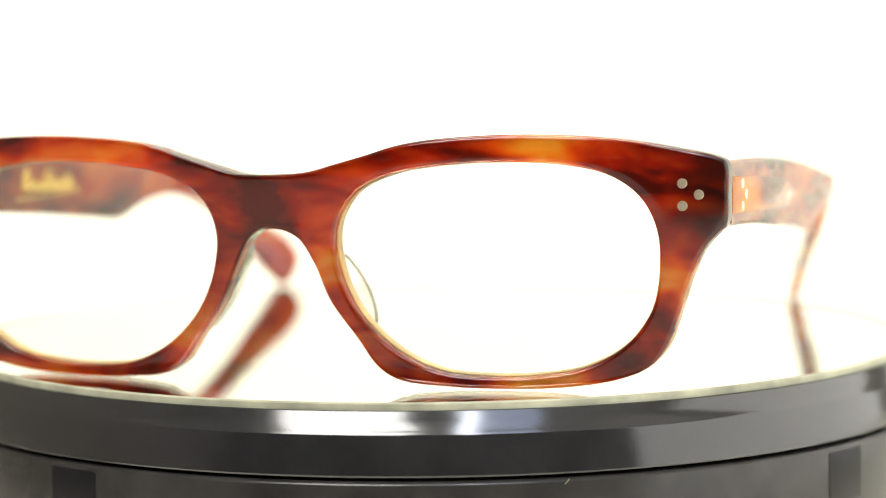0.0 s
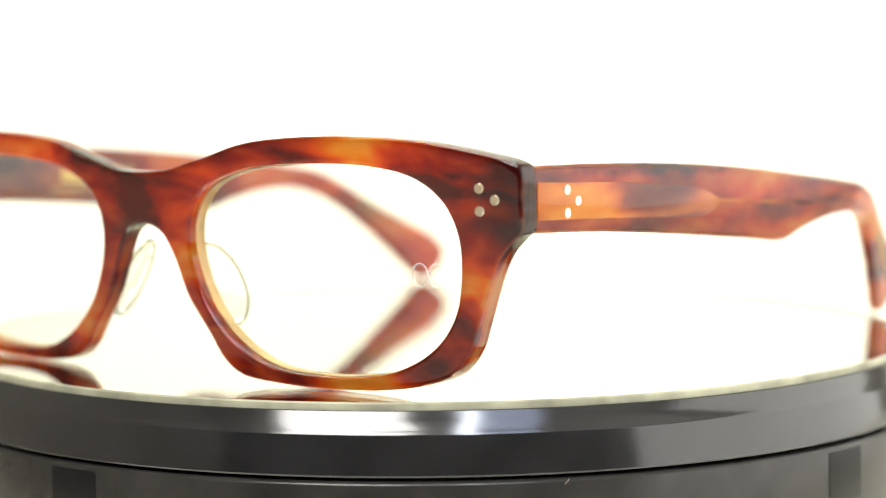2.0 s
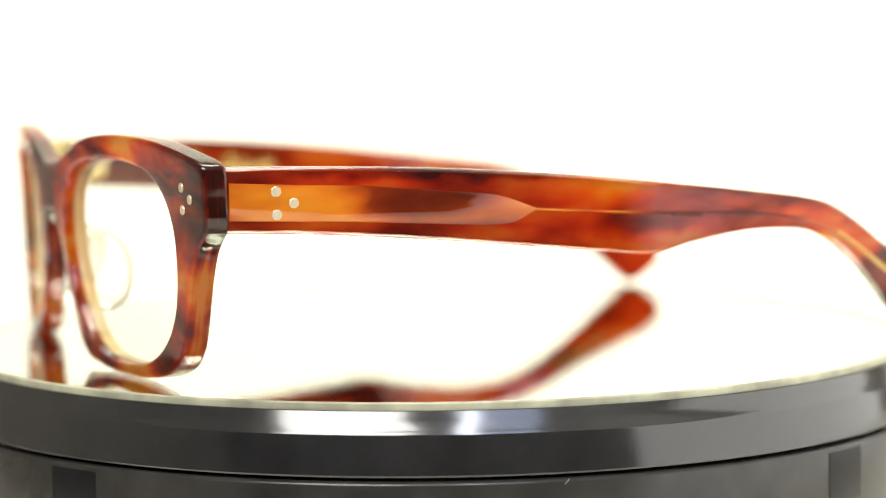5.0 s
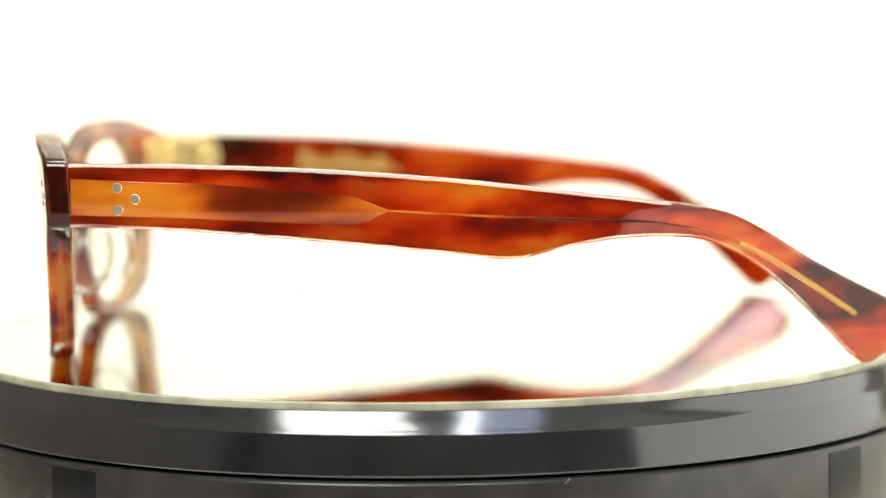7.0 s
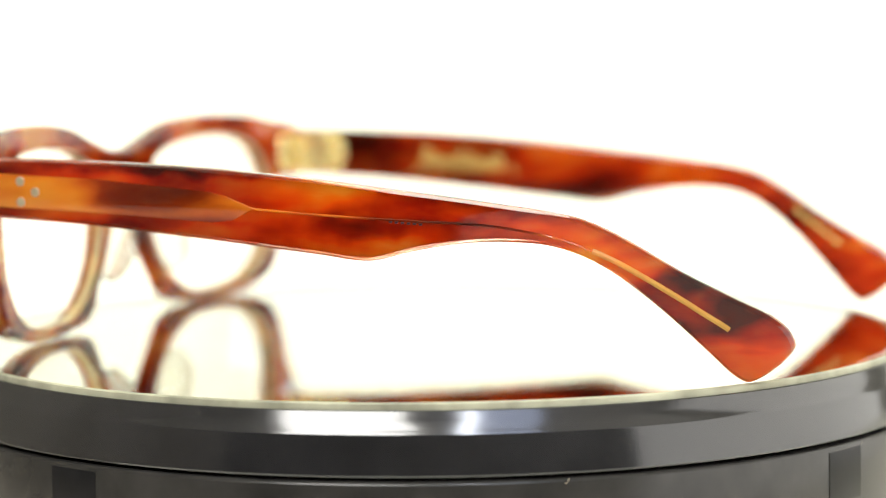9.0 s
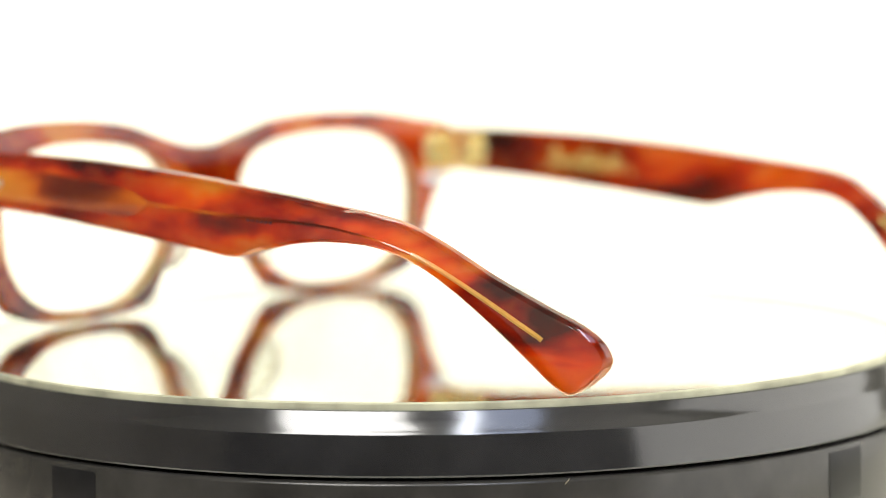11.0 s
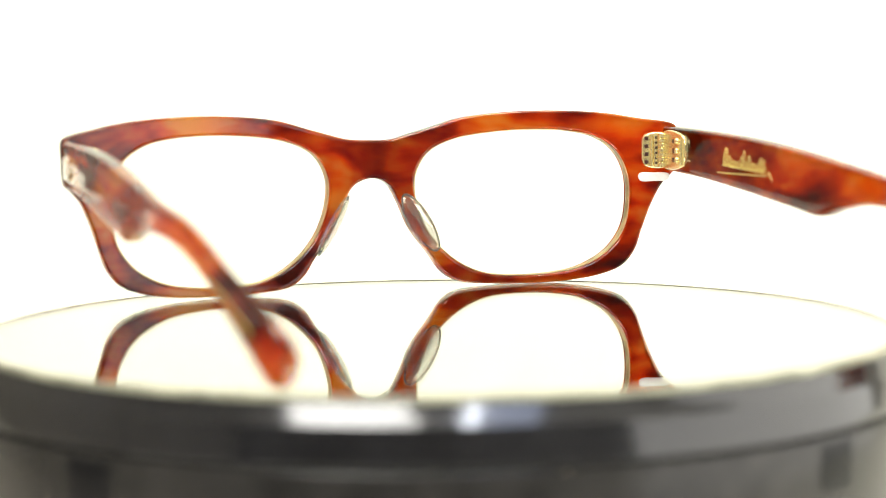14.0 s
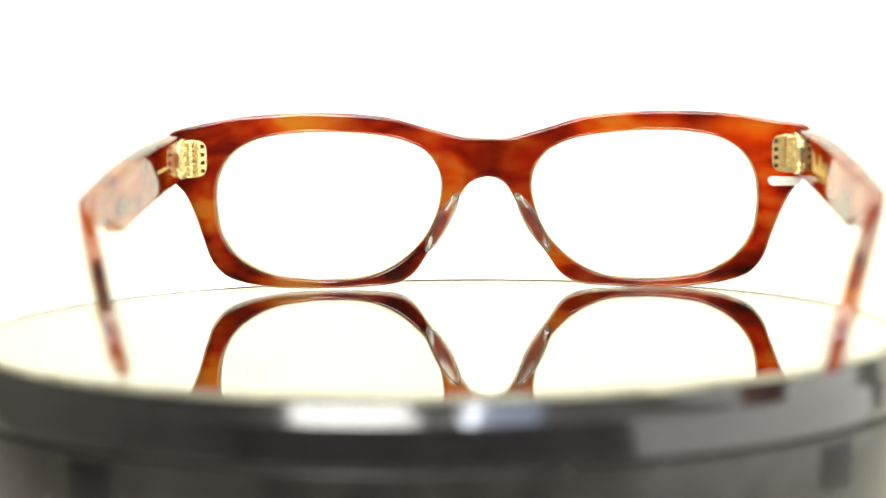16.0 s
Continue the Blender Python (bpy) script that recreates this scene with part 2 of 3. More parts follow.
# ---- geometry helpers ----
def mesh_object(name, mesh, mat, parent=None, label="", smooth=35):
    ob = new(name, mesh)
    ob.data.materials.clear()
    ob.data.materials.append(mat)
    ob.data.shade_smooth()
    ob.data.set_sharp_from_angle(angle=radians(smooth))
    if parent:
        ob.parent = parent
    return tagged(ob, label)


def part(name, bm, mat, parent=None, label="", smooth=35):
    mesh = bpy.data.meshes.new(name)
    bmesh.ops.recalc_face_normals(bm, faces=bm.faces)
    if bm.calc_volume(signed=True) < 0:
        bmesh.ops.reverse_faces(bm, faces=bm.faces)
    bm.to_mesh(mesh)
    bm.free()
    return mesh_object(name, mesh, mat, parent, label, smooth)


def rounded(points, closed=True, steps=6):
    """A smooth line through a few design points (centripetal Catmull-Rom)."""
    p = [Vector(q) for q in points]
    n, out = len(p), []
    for i in range(n if closed else n - 1):
        if closed:
            a, b, c, d = (p[(i + k) % n] for k in (-1, 0, 1, 2))
        else:
            a, b, c, d = (p[max(0, min(n - 1, i + k))] for k in (-1, 0, 1, 2))
        t1 = max((b - a).length, 1e-9) ** 0.5
        t2 = t1 + max((c - b).length, 1e-9) ** 0.5
        t3 = t2 + max((d - c).length, 1e-9) ** 0.5
        for s in range(steps):
            t = t1 + (t2 - t1) * s / steps
            a1 = a * ((t1 - t) / t1) + b * (t / t1)
            a2 = b * ((t2 - t) / (t2 - t1)) + c * ((t - t1) / (t2 - t1))
            a3 = c * ((t3 - t) / (t3 - t2)) + d * ((t - t2) / (t3 - t2))
            b1 = a1 * ((t2 - t) / t2) + a2 * (t / t2)
            b2 = a2 * ((t3 - t) / (t3 - t1)) + a3 * ((t - t1) / (t3 - t1))
            out.append(b1 * ((t2 - t) / (t2 - t1)) + b2 * ((t - t1) / (t2 - t1)))
    if not closed:
        out.append(p[-1])
    return out


def slab(loops, thick, bevel, place, rounds=3, fine=0.0):
    """A flat plate with the outline loops[0] and holes, its edges rounded, put in space by place(u, v, w). Sizes in mm."""
    cu = bpy.data.curves.new("outline", "CURVE")
    cu.dimensions, cu.fill_mode = "2D", "BOTH"
    cu.extrude, cu.bevel_depth, cu.bevel_resolution, cu.offset = thick / 2 - bevel, bevel, rounds, -bevel
    for loop in loops:
        sp = cu.splines.new("POLY")
        sp.points.add(len(loop) - 1)
        for q, point in zip(loop, sp.points):
            point.co = (q[0], q[1], 0, 1)
        sp.use_cyclic_u = True
    ob = bpy.data.objects.new("outline", cu)
    scene.collection.objects.link(ob)
    mesh = bpy.data.meshes.new_from_object(ob.evaluated_get(bpy.context.evaluated_depsgraph_get()))
    bpy.data.objects.remove(ob)
    bpy.data.curves.remove(cu)
    bm = bmesh.new()
    bm.from_mesh(mesh)
    bpy.data.meshes.remove(mesh)
    bmesh.ops.remove_doubles(bm, verts=bm.verts, dist=0.02)
    for _ in range(5 if fine else 0):
        # break up long edges inside the broad faces, so that they follow the curve
        long = [e for e in bm.edges if e.calc_length() > fine]
        if not long:
            break
        bmesh.ops.subdivide_edges(bm, edges=long, cuts=1)
        bmesh.ops.triangulate(bm, faces=[f for f in bm.faces if len(f.verts) > 4])
    for v in bm.verts:
        v.co = Vector(place(*v.co)) * MM
    return bm


def tube(bm, points, radius, sides=8):
    """Adds a round bar along the points (in mm) to bm."""
    rings = []
    for i, p in enumerate(points):
        way = (Vector(points[min(i + 1, len(points) - 1)]) - Vector(points[max(i - 1, 0)])).normalized()
        q = way.to_track_quat("Z", "Y")
        rings.append([bm.verts.new((Vector(p) + q @ Vector((math.cos(a) * radius, math.sin(a) * radius, 0))) * MM)
                      for a in (2 * math.pi * k / sides for k in range(sides))])
    for r, s in zip(rings, rings[1:]):
        for k in range(sides):
            bm.faces.new((r[k], r[(k + 1) % sides], s[(k + 1) % sides], s[k]))
    bm.faces.new(rings[0][::-1])
    bm.faces.new(rings[-1])


def turned(profile, sides=192):
    """A ring-shaped or solid turned body from (radius, z) pairs in mm, closed where the radius is 0."""
    bm = bmesh.new()
    rings = []
    for r, z in profile:
        if r < 1e-6:
            rings.append([bm.verts.new((0, 0, z * MM))])
        else:
            rings.append([bm.verts.new((r * MM * math.cos(2 * math.pi * k / sides), r * MM * math.sin(2 * math.pi * k / sides), z * MM))
                          for k in range(sides)])
    for a, b in zip(rings, rings[1:]):
        for k in range(sides):
            j = (k + 1) % sides
            if len(a) == 1 and len(b) > 1:
                bm.faces.new((a[0], b[j], b[k]))
            elif len(b) == 1 and len(a) > 1:
                bm.faces.new((a[k], a[j], b[0]))
            elif len(a) > 1:
                bm.faces.new((a[k], a[j], b[j], b[k]))
    return bm


def box(sx, sy, sz, bevel, m):
    """A box of that size in mm with rounded edges, posed by m (in mm)."""
    bm = bmesh.new()
    bmesh.ops.create_cube(bm, size=1)
    bmesh.ops.scale(bm, verts=bm.verts, vec=(sx, sy, sz))
    if bevel:
        bmesh.ops.bevel(bm, geom=bm.edges[:], offset=bevel, segments=2, profile=0.7, affect="EDGES")
    for v in bm.verts:
        v.co = (m @ v.co) * MM
    return bm


def disc(r, h, m, sides=20, dome=0.0):
    """A round stud with its axis on local z, posed by m (in mm)."""
    bm = turned([(0, -h / 2), (r, -h / 2), (r, h / 2 - 0.15 * h), (r * 0.9, h / 2), (0, h / 2 + dome)], sides)
    for v in bm.verts:
        v.co = (m @ (v.co / MM)) * MM
    return bm


# ---- the room: backdrop, table, walls ----
def room():
    bm = bmesh.new()
    prof = [(-0.62, -0.06), (0.75, -0.06)]
    prof += [(0.75 + 0.25 * math.sin(a), 0.19 - 0.25 * math.cos(a)) for a in (math.pi / 2 * k / 12 for k in range(1, 13))]
    prof += [(1.0, 1.2)]
    a = [bm.verts.new((-0.5, y, z)) for y, z in prof]
    b = [bm.verts.new((1.3, y, z)) for y, z in prof]
    c = [bm.verts.new((-0.5, y + 0.004, z - 0.004)) for y, z in prof]
    d = [bm.verts.new((1.3, y + 0.004, z - 0.004)) for y, z in prof]
    for i in range(len(prof) - 1):
        bm.faces.new((a[i], b[i], b[i + 1], a[i + 1]))
        bm.faces.new((c[i + 1], d[i + 1], d[i], c[i]))
    tagged(part("backdrop", bm, PAPER), "seamless white paper sweep behind the turntable", "backdrop", kind="structure")

    def panel(name, size, at, mat, label, category):
        tagged(part(name, box(size[0] * 1000, size[1] * 1000, size[2] * 1000, 0, Matrix.Translation(Vector(at) * 1000)), mat), label, category,
               kind="structure")
    panel("floor", (4.2, 4.2, 0.1), (0, 0, -0.85), DIM, "plain grey floor under the photo table", "floor")
    panel("ceiling", (4.2, 4.2, 0.1), (0, 0, 1.55), WALL, "plain white painted ceiling", "ceiling")
    panel("wall_north", (4.2, 0.1, 2.3), (0, 2.05, 0.35), WALL, "plain white painted wall behind the backdrop", "wall")
    # darkened in place of the dark things round the camera that the rim reflects
    panel("wall_south", (4.2, 0.1, 2.3), (0, -2.05, 0.35), REFLECTED_DARK, "unseen wall behind the camera, darkened to give the rim a dark reflection", "wall")
    panel("wall_east", (0.1, 4.0, 2.3), (2.05, 0, 0.35), WALL, "plain white painted side wall", "wall")
    panel("wall_west", (0.1, 4.0, 2.3), (-2.05, 0, 0.35), DIM, "plain dull beige painted side wall", "wall")
    table = new("table")
    tagged(table, "plain white table carrying the paper sweep", "table")
    part("tabletop", box(2600, 1400, 30, 3, Matrix.Translation((0, 70, -80))), WALL, table)
    for x in (-1.2, 1.2):
        for y in (-0.5, 0.6):
            part("leg", box(50, 50, 705, 3, Matrix.Translation((x * 1000, y * 1000, -447.5))), WALL, table)

    # unseen dark sheet, added so the base and rim reflect less white paper
    outline = [(-1110, -610), (60, -610), (60, -115), (-93, -115), (-93, 300), (-1110, 300)]
    tagged(part("dark_reflection_sheet", slab([outline], 3, 0.6, lambda u, v, w: (u, v, w - 58.3), 1), MAT_BLACK), "unseen dark grey sheet on the white paper, added to darken the turntable's reflections", "cloth")


room()


# ---- turntable with its mirror ----
PLATE_R, PLATE_TOP = 87.4, 0.3
AXIS_X = -0.004


def turntable():
    stand_ob = new("turntable")
    stand_ob.matrix_basis = pose(AXIS_X, 0, 0)
    tagged(stand_ob, "glossy black plastic display stand, round, under the mirror", "turntable")
    # fixed base
    base = part("base", turned([(0, -11.0), (89.7, -11.0), (90.1, -11.1), (90.35, -11.32), (90.5, -11.7), (90.5, -30), (87, -52), (85, -60), (0, -60)]), BASE_BLACK, stand_ob,
                "fixed black base below the dark gap", 60)
    # two thin dark rectangles laid on the base
    for deg, wide in ((-38.3, 3.1), (47.4, 2.9)):
        a = radians(-90 + deg)
        bm = bmesh.new()
        half = radians(wide)
        cols = [a - half + 2 * half * k / 6 for k in range(7)]
        loops = [[bm.verts.new((r * MM * math.cos(c), r * MM * math.sin(c), z * MM)) for c in cols] for r, z in
                 ((90.52, -12.0), (90.62, -12.2), (90.62, -20.2), (90.52, -20.4))]
        for p, q in zip(loops, loops[1:]):
            for k in range(6):
                bm.faces.new((p[k], p[k + 1], q[k + 1], q[k]))
        part("panel", bm, BASE_MARK, stand_ob, "dark rectangle on the base")
    nick = bmesh.new()
    tube(nick, [(20.0 + 0.2 * k, -88.3 + 0.035 * k, -11.85 + 0.12 * k * (1 + 0.3 * k)) for k in range(4)], 0.04, 5)
    part("scratch", nick, STEEL, stand_ob, "tiny pale scratch on the base")
    platter = part("platter", turned([(0, -3.03), (87.56, -3.03), (87.6, -0.85), (87.75, -0.72), (88.0, -0.82), (88.55, -2.0), (89.3, -3.7), (89.55, -4.0), (89.65, -4.3),
                                      (90.4, -10.1), (90.2, -10.4), (89.8, -10.5), (86, -10.5), (86, -10.95), (0, -10.95)]), BLACK, stand_ob, "turning black platter with a bevelled glossy rim", 22)
    plate = new("mirror_plate")
    tagged(plate, "round glass mirror plate lying on the turntable", "mirror")
    part("glass", turned([(0, -2.35), (PLATE_R - 0.05, -2.35), (PLATE_R - 0.05, 0.0), (PLATE_R - 0.3, PLATE_TOP), (0, PLATE_TOP)]), GLASS, plate, "clear polished glass", 20)
    part("silver_backing", turned([(0, -3.0), (PLATE_R - 0.1, -3.0), (PLATE_R - 0.1, -2.38), (0, -2.38)]), SILVER, plate, "silvered mirror layer", 20)
    # opaque band for the clear glass edge; its mottled colour holds the reflections
    ring = [(PLATE_R + 0.02, -3.0), (PLATE_R + 0.1, -3.0), (PLATE_R + 0.1, 0.2), (PLATE_R - 0.1, PLATE_TOP + 0.15), (PLATE_R - 0.25, PLATE_TOP + 0.15), (PLATE_R - 0.25, PLATE_TOP + 0.005), (PLATE_R + 0.02, 0.0)]
    part("edge_band", turned(ring + ring[:1]), EDGE_TONE, plate, "pale olive band round the clear glass, its edge reflections put into colour", 20)
    return platter, plate


platter, mirror_plate = turntable()

# ---- eyeglasses ----
SHIFT_X = -5.2


def front_y(x, z):
    """Depth of the front's outer face, in mm: curved round the face, leaning a little."""
    return FRONT_Y + BOW * x * x + SKEW * x + (30 - z) * TILT


def other_side(points):
    """The same outline on the other side, which sits a little nearer to the nose and lower."""
    out = []
    for x, z in points:
        near = min(1, max(0, (68 - x) / 5)) * min(1, x / 6)
        out.append((-x + 1.2 * near, z - 0.25 * near))
    return out


def temple_x(y, z=30.0):
    """Outer face of the temple, in mm from the middle: straight, the ear piece bent inwards towards its lower end."""
    k = min(1, max(0, (y - 18) / 30))
    return 70.4 + 0.9 * min(1, max(0, (y + 50) / 60)) - k * k * (3 - 2 * k) * (0.215 * max(0, 27.5 - z) + 0.2 * max(0, y - 34))


def temple_depth(y):
    """Thickness of the temple, in mm: thinner in the ear piece."""
    return 3.6 - 1.0 * min(1, max(0, (y - 10) / 35))


OUTER = [(0, 33.6), (6, 34.0), (11, 35.3), (15, 36.4), (22, 38.4), (32, 39.5), (44, 39.7), (55, 39.0), (63, 37.7), (69.0, 36.3), (70.3, 35.4), (70.5, 30.5),
         (70.2, 25.9), (69.2, 24.9), (67.0, 22.4), (65.0, 18), (63.2, 12.5), (61.4, 7.5), (58.6, 4.2), (54, 2.3), (46, 1.0), (36.5, 0.65), (28, 0.85), (20.2, 1.8),
         (16.9, 3.9), (14.0, 8), (9.6, 14), (7, 20), (4.2, 23.9), (0, 25.1)]
INNER = [(10.5, 23.6), (11.4, 27.5), (14.2, 31.2), (20, 33.8), (28, 35.1), (37, 35.6), (46, 35.2), (53, 33.6), (57.6, 30.3), (60, 25.5), (60.4, 19.5), (59.2, 13),
         (55.5, 7.8), (49, 4.1), (42, 2.8), (36, 2.5), (27, 3.2), (20.2, 6.2), (14.5, 11.6), (11.5, 17.6)]
# the temple's upper and lower edge (along, up), from the hinge to the tip
TEMPLE_TOP = [(-59.9, 35.45), (-45, 35.1), (-22, 34.1), (0, 32.3), (8, 31.4), (15, 30.6), (22, 29.8), (30, 28.8), (37, 27.85), (43, 26.4), (49, 23.4), (57, 18.4),
              (65, 14.1), (70.4, 11.3), (73.0, 9.0), (73.9, 6.6), (73.3, 5.3)]
TEMPLE_LOW = [(-59.9, 25.5), (-45, 24.7), (-22, 22.7), (-1, 20.5), (9, 19.6), (16, 21.2), (24.5, 22.6), (32, 22.9), (38, 22.35), (43, 20.6), (48, 17.5), (54.5, 12.0),
              (60.5, 6.0), (64.9, 1.6), (66.8, 0.7), (69.6, 1.95), (71.6, 3.5)]


def temple_ridge(y):
    """How far the outer face of the ear piece rises to a soft ridge along its middle, in mm."""
    k = min(1, max(0, (y - 30) / 20))
    return 0.5 * k * k * (3 - 2 * k)


def temple_mesh(side):
    """The temple lofted from rounded sections between its two edges."""
    start = front_y(69 * side, 30) + 3.97
    top, low = rounded([(start, TEMPLE_TOP[0][1])] + TEMPLE_TOP[1:], False, 7), rounded([(start, TEMPLE_LOW[0][1])] + TEMPLE_LOW[1:], False, 7)
    bm = bmesh.new()
    rings = []
    for a, b in zip(top, low):
        tall, deep = (a - b).length, temple_depth((a.x + b.x) / 2)
        up = (a - b) / tall
        r = min(0.95, deep * 0.32, tall * 0.3)
        cut = min(0.6, tall * 0.1)
        ring = []
        for cw, ch, turned_by in ((1, 1, 0), (-1, 1, 90), (-1, -1, 180), (1, -1, 270)):
            if cw == 1:
                # flat chamfers along the outer face
                edge = [(deep / 2, ch * (tall / 2 - cut)), (deep / 2 - 0.42, ch * (tall / 2 - 0.14)), (deep / 2 - 0.65, ch * tall / 2)]
                ring += edge if ch == 1 else edge[::-1]
                continue
            for k in range(7):
                ang = radians(turned_by + 15 * k)
                ring.append((cw * (deep / 2 - r) + r * math.cos(ang), ch * (tall / 2 - r) + r * math.sin(ang)))
        # extra points down both broad faces, so that the twist stays smooth
        full = []
        for n, p in enumerate(ring):
            full.append(p)
            q = ring[(n + 1) % len(ring)]
            if abs(p[1] - q[1]) > tall * 0.2:
                full += [(p[0] + (q[0] - p[0]) * f, p[1] + (q[1] - p[1]) * f) for f in (0.16, 0.33, 0.5, 0.67, 0.84)]
        mid = (a + b) / 2
        verts = []
        for w, h in full:
            y, z = mid.x + up.x * h, mid.y + up.y * h
            if w > 0:
                w += temple_ridge(mid.x) * (1 - abs(h) / (tall / 2))
            verts.append(bm.verts.new(Vector((side * (temple_x(y, z) - deep / 2 + w), y, z)) * MM))
        rings.append(verts)
    n = len(rings[0])
    for p, q in zip(rings, rings[1:]):
        for k in range(n):
            bm.faces.new((p[k], p[(k + 1) % n], q[(k + 1) % n], q[k]))
    bm.faces.new(rings[0])
    bm.faces.new(rings[-1][::-1])
    return bm


def to_front(depth):
    return lambda u, v, w: (u, front_y(u, v) + depth + w, v)


def eyeglasses():
    root = new("eyeglasses")
    tagged(root, "tortoiseshell acetate eyeglasses with clear lenses, open on the mirror", "eyeglasses")
    shift = Matrix.Translation((SHIFT_X * MM, 0, 0))

    def add(name, bm, mat, parent=None, label="", smooth=35):
        ob = part(name, bm, mat, parent or root, label, smooth)
        if not parent:
            ob.matrix_basis = shift
        return ob

    whole = OUTER + other_side(OUTER[-2:0:-1])
    front = add("front", slab([rounded(whole), rounded(INNER), rounded(other_side(INNER[::-1]))], 4.0, 0.68, to_front(2.0), 3, 2.0), ACETATE_FRONT,
                None, "streaked red-brown and amber acetate front")
    even = front.modifiers.new("even_shading", "WEIGHTED_NORMAL")
    even.keep_sharp, even.weight = True, 80
    for side in (1, -1):
        hole = INNER if side == 1 else other_side(INNER)
        mid = Vector((sum(p[0] for p in hole) / len(hole), sum(p[1] for p in hole) / len(hole)))
        wide = rounded([tuple(mid + (Vector(p) - mid) * 1.012) for p in hole])
        lens = add("lens", slab([wide], 1.4, 0.2, to_front(1.9), 1), LENS, None, "clear lens")
        lens.visible_shadow = False
        if side == 1:
            mark = bmesh.new()
            for cx in (53.1, 56.0):
                ring = [(cx + 1.55 * math.cos(a), front_y(cx, 19) + 1.12, 19 + 1.75 * math.sin(a)) for a in (2 * math.pi * k / 20 for k in range(21))]
                tube(mark, ring, 0.13, 5)
            part("printed_mark", mark, WHITE_INK, lens, "two small white printed rings")
        thin = rounded([tuple(mid + (Vector(p) - mid) * 0.990) for p in hole])
        glow_line = rounded([tuple(mid + (Vector(p) - mid) * 1.004) for p in hole])
        # paler strip: light passing through the rim's inner edge, put into colour
        add("rim_edge_glow", slab([glow_line, thin], 1.9, 0.1, to_front(2.75), 1), EDGE_GLOW, None, "pale amber strip inside the rim, light through the edge put into its colour")
        # rivets on the front
        for x, z in ((63.9, 32.3), (66.3, 30.6), (63.9, 28.9)):
            add("rivet", disc(0.78, 0.7, Matrix.Translation((x * side, front_y(x * side, z) + 0.2, z)) @ pose(0, 0, 0, 90, 0, 7 * side).to_4x4(), 18), STEEL,
                None, "dull gold rivet", 12)
        # nose pad, a clear lobe behind the rim
        pad = bmesh.new()
        bmesh.ops.create_uvsphere(pad, u_segments=24, v_segments=14, radius=1)
        turn = Matrix.Rotation(radians(-29 * side), 4, "Y")
        for v in pad.verts:
            p = Vector((v.co.x * 1.4 + side * 0.28 * v.co.y * 4.2, v.co.y * 4.2, v.co.z * 7.3))
            v.co = (turn @ p + Vector((10.5 * side + (0.9 if side < 0 else 0), -66.8, 15.2))) * MM
        nose_pad = add("nose_pad", pad, PAD, None, "clear grey acetate nose pad")
        # tinted bead for the dark outline that refraction gives the pad
        brim = bmesh.new()
        line = [Vector((side * 0.28 * 4.2 * math.cos(a), 4.2 * math.cos(a), 7.3 * math.sin(a))) for a in (2 * math.pi * k / 40 for k in range(41))]
        tube(brim, [turn @ p + Vector((10.5 * side + (0.9 if side < 0 else 0), -66.8, 15.2)) for p in line], 0.26, 8)
        part("pad_outline", brim, PAD_OUTLINE, nose_pad, "greyish clear bead, the pad's refracted outline put into colour")
        # temple
        mat = ACETATE_TEMPLE if side == 1 else ACETATE_TEMPLE_FAR
        temple = add("temple", temple_mesh(side), mat, None, "brown and amber acetate temple", 20)
        for y, z in ((-53.7, 31.6), (-50.9, 29.8), (-53.6, 28.1)):
            m = Matrix.Translation((side * (temple_x(y) + 0.02), y, z)) @ pose(0, 0, 0, 0, 90 * side, 0)
            part("rivet", disc(0.8, 0.5, m, 18), STEEL, temple, "dull gold rivet", 12)
        # the core wire that shows through the acetate: a broad shield and a thin tail
        hilt = front_y(69 * side, 30) + 4.3
        shield = [(hilt, 33.1), (-50, 32.5), (-40, 32.1), (-19, 30.2), (-16, 29.6), (-13.5, 28.6), (-10.9, 27.6), (-15, 25.6), (-18.5, 25.3), (-40, 26.5), (-50, 26.9),
                  (hilt, 27.4)]
        part("core_shield", slab([shield], 0.3, 0.1, lambda u, v, w: (side * (temple_x(u, v) - 0.02 + w), u, v), 1), CORE, temple, "amber core plate seen in the temple")
        wire = bmesh.new()
        tube(wire, [(side * (temple_x(y, z) + temple_ridge(y) - 0.1), y, z) for y, z in rounded([(-11, 27.5), (3, 26.6), (17, 26.0), (30, 25.3), (39, 23.6), (44.5, 21.6)], False, 5)], 0.22, 6)
        part("core_wire", wire, CORE, temple, "thin core wire seen in the temple")
        tail = bmesh.new()
        tube(tail, [(side * (temple_x(y, z) + temple_ridge(y) - 0.22), y, z) for y, z in rounded([(44.5, 21.6), (48, 19.9), (55, 15.6), (64.4, 9.2)], False, 6)], 0.5, 8)
        part("wire_end", tail, WIRE_GOLD, temple, "bright golden end of the core wire")
        # hinge: a leaf on the front, a leaf on the temple, knuckles between
        def on_leaf(u, w=0.0):
            return side * u, front_y(side * u, 30) + 4.55 + 0.25 * (u - 64.6) + w

        hinge = add("hinge", slab([rounded([(63.2, 26.3), (66.9, 26.3), (67.2, 30.2), (66.9, 33.9), (63.2, 33.9), (62.3, 32.9), (62.1, 30.1), (62.3, 27.3)])], 1.1, 0.3,
                                  lambda u, v, w: (*on_leaf(u, w), v), 2), GOLD, None, "gold-plated barrel hinge")
        leaf = front_y(67 * side, 30) + 5.9
        part("temple_leaf", slab([rounded([(leaf, 34.0), (-52, 34.0), (-50.2, 33.0), (-49.6, 30.3), (-50.2, 27.6), (-52, 26.6), (leaf, 26.6)])], 1.0, 0.25,
                                 lambda u, v, w: (side * (temple_x(u, v) - 3.9 + w), u, v), 2), GOLD, hinge)
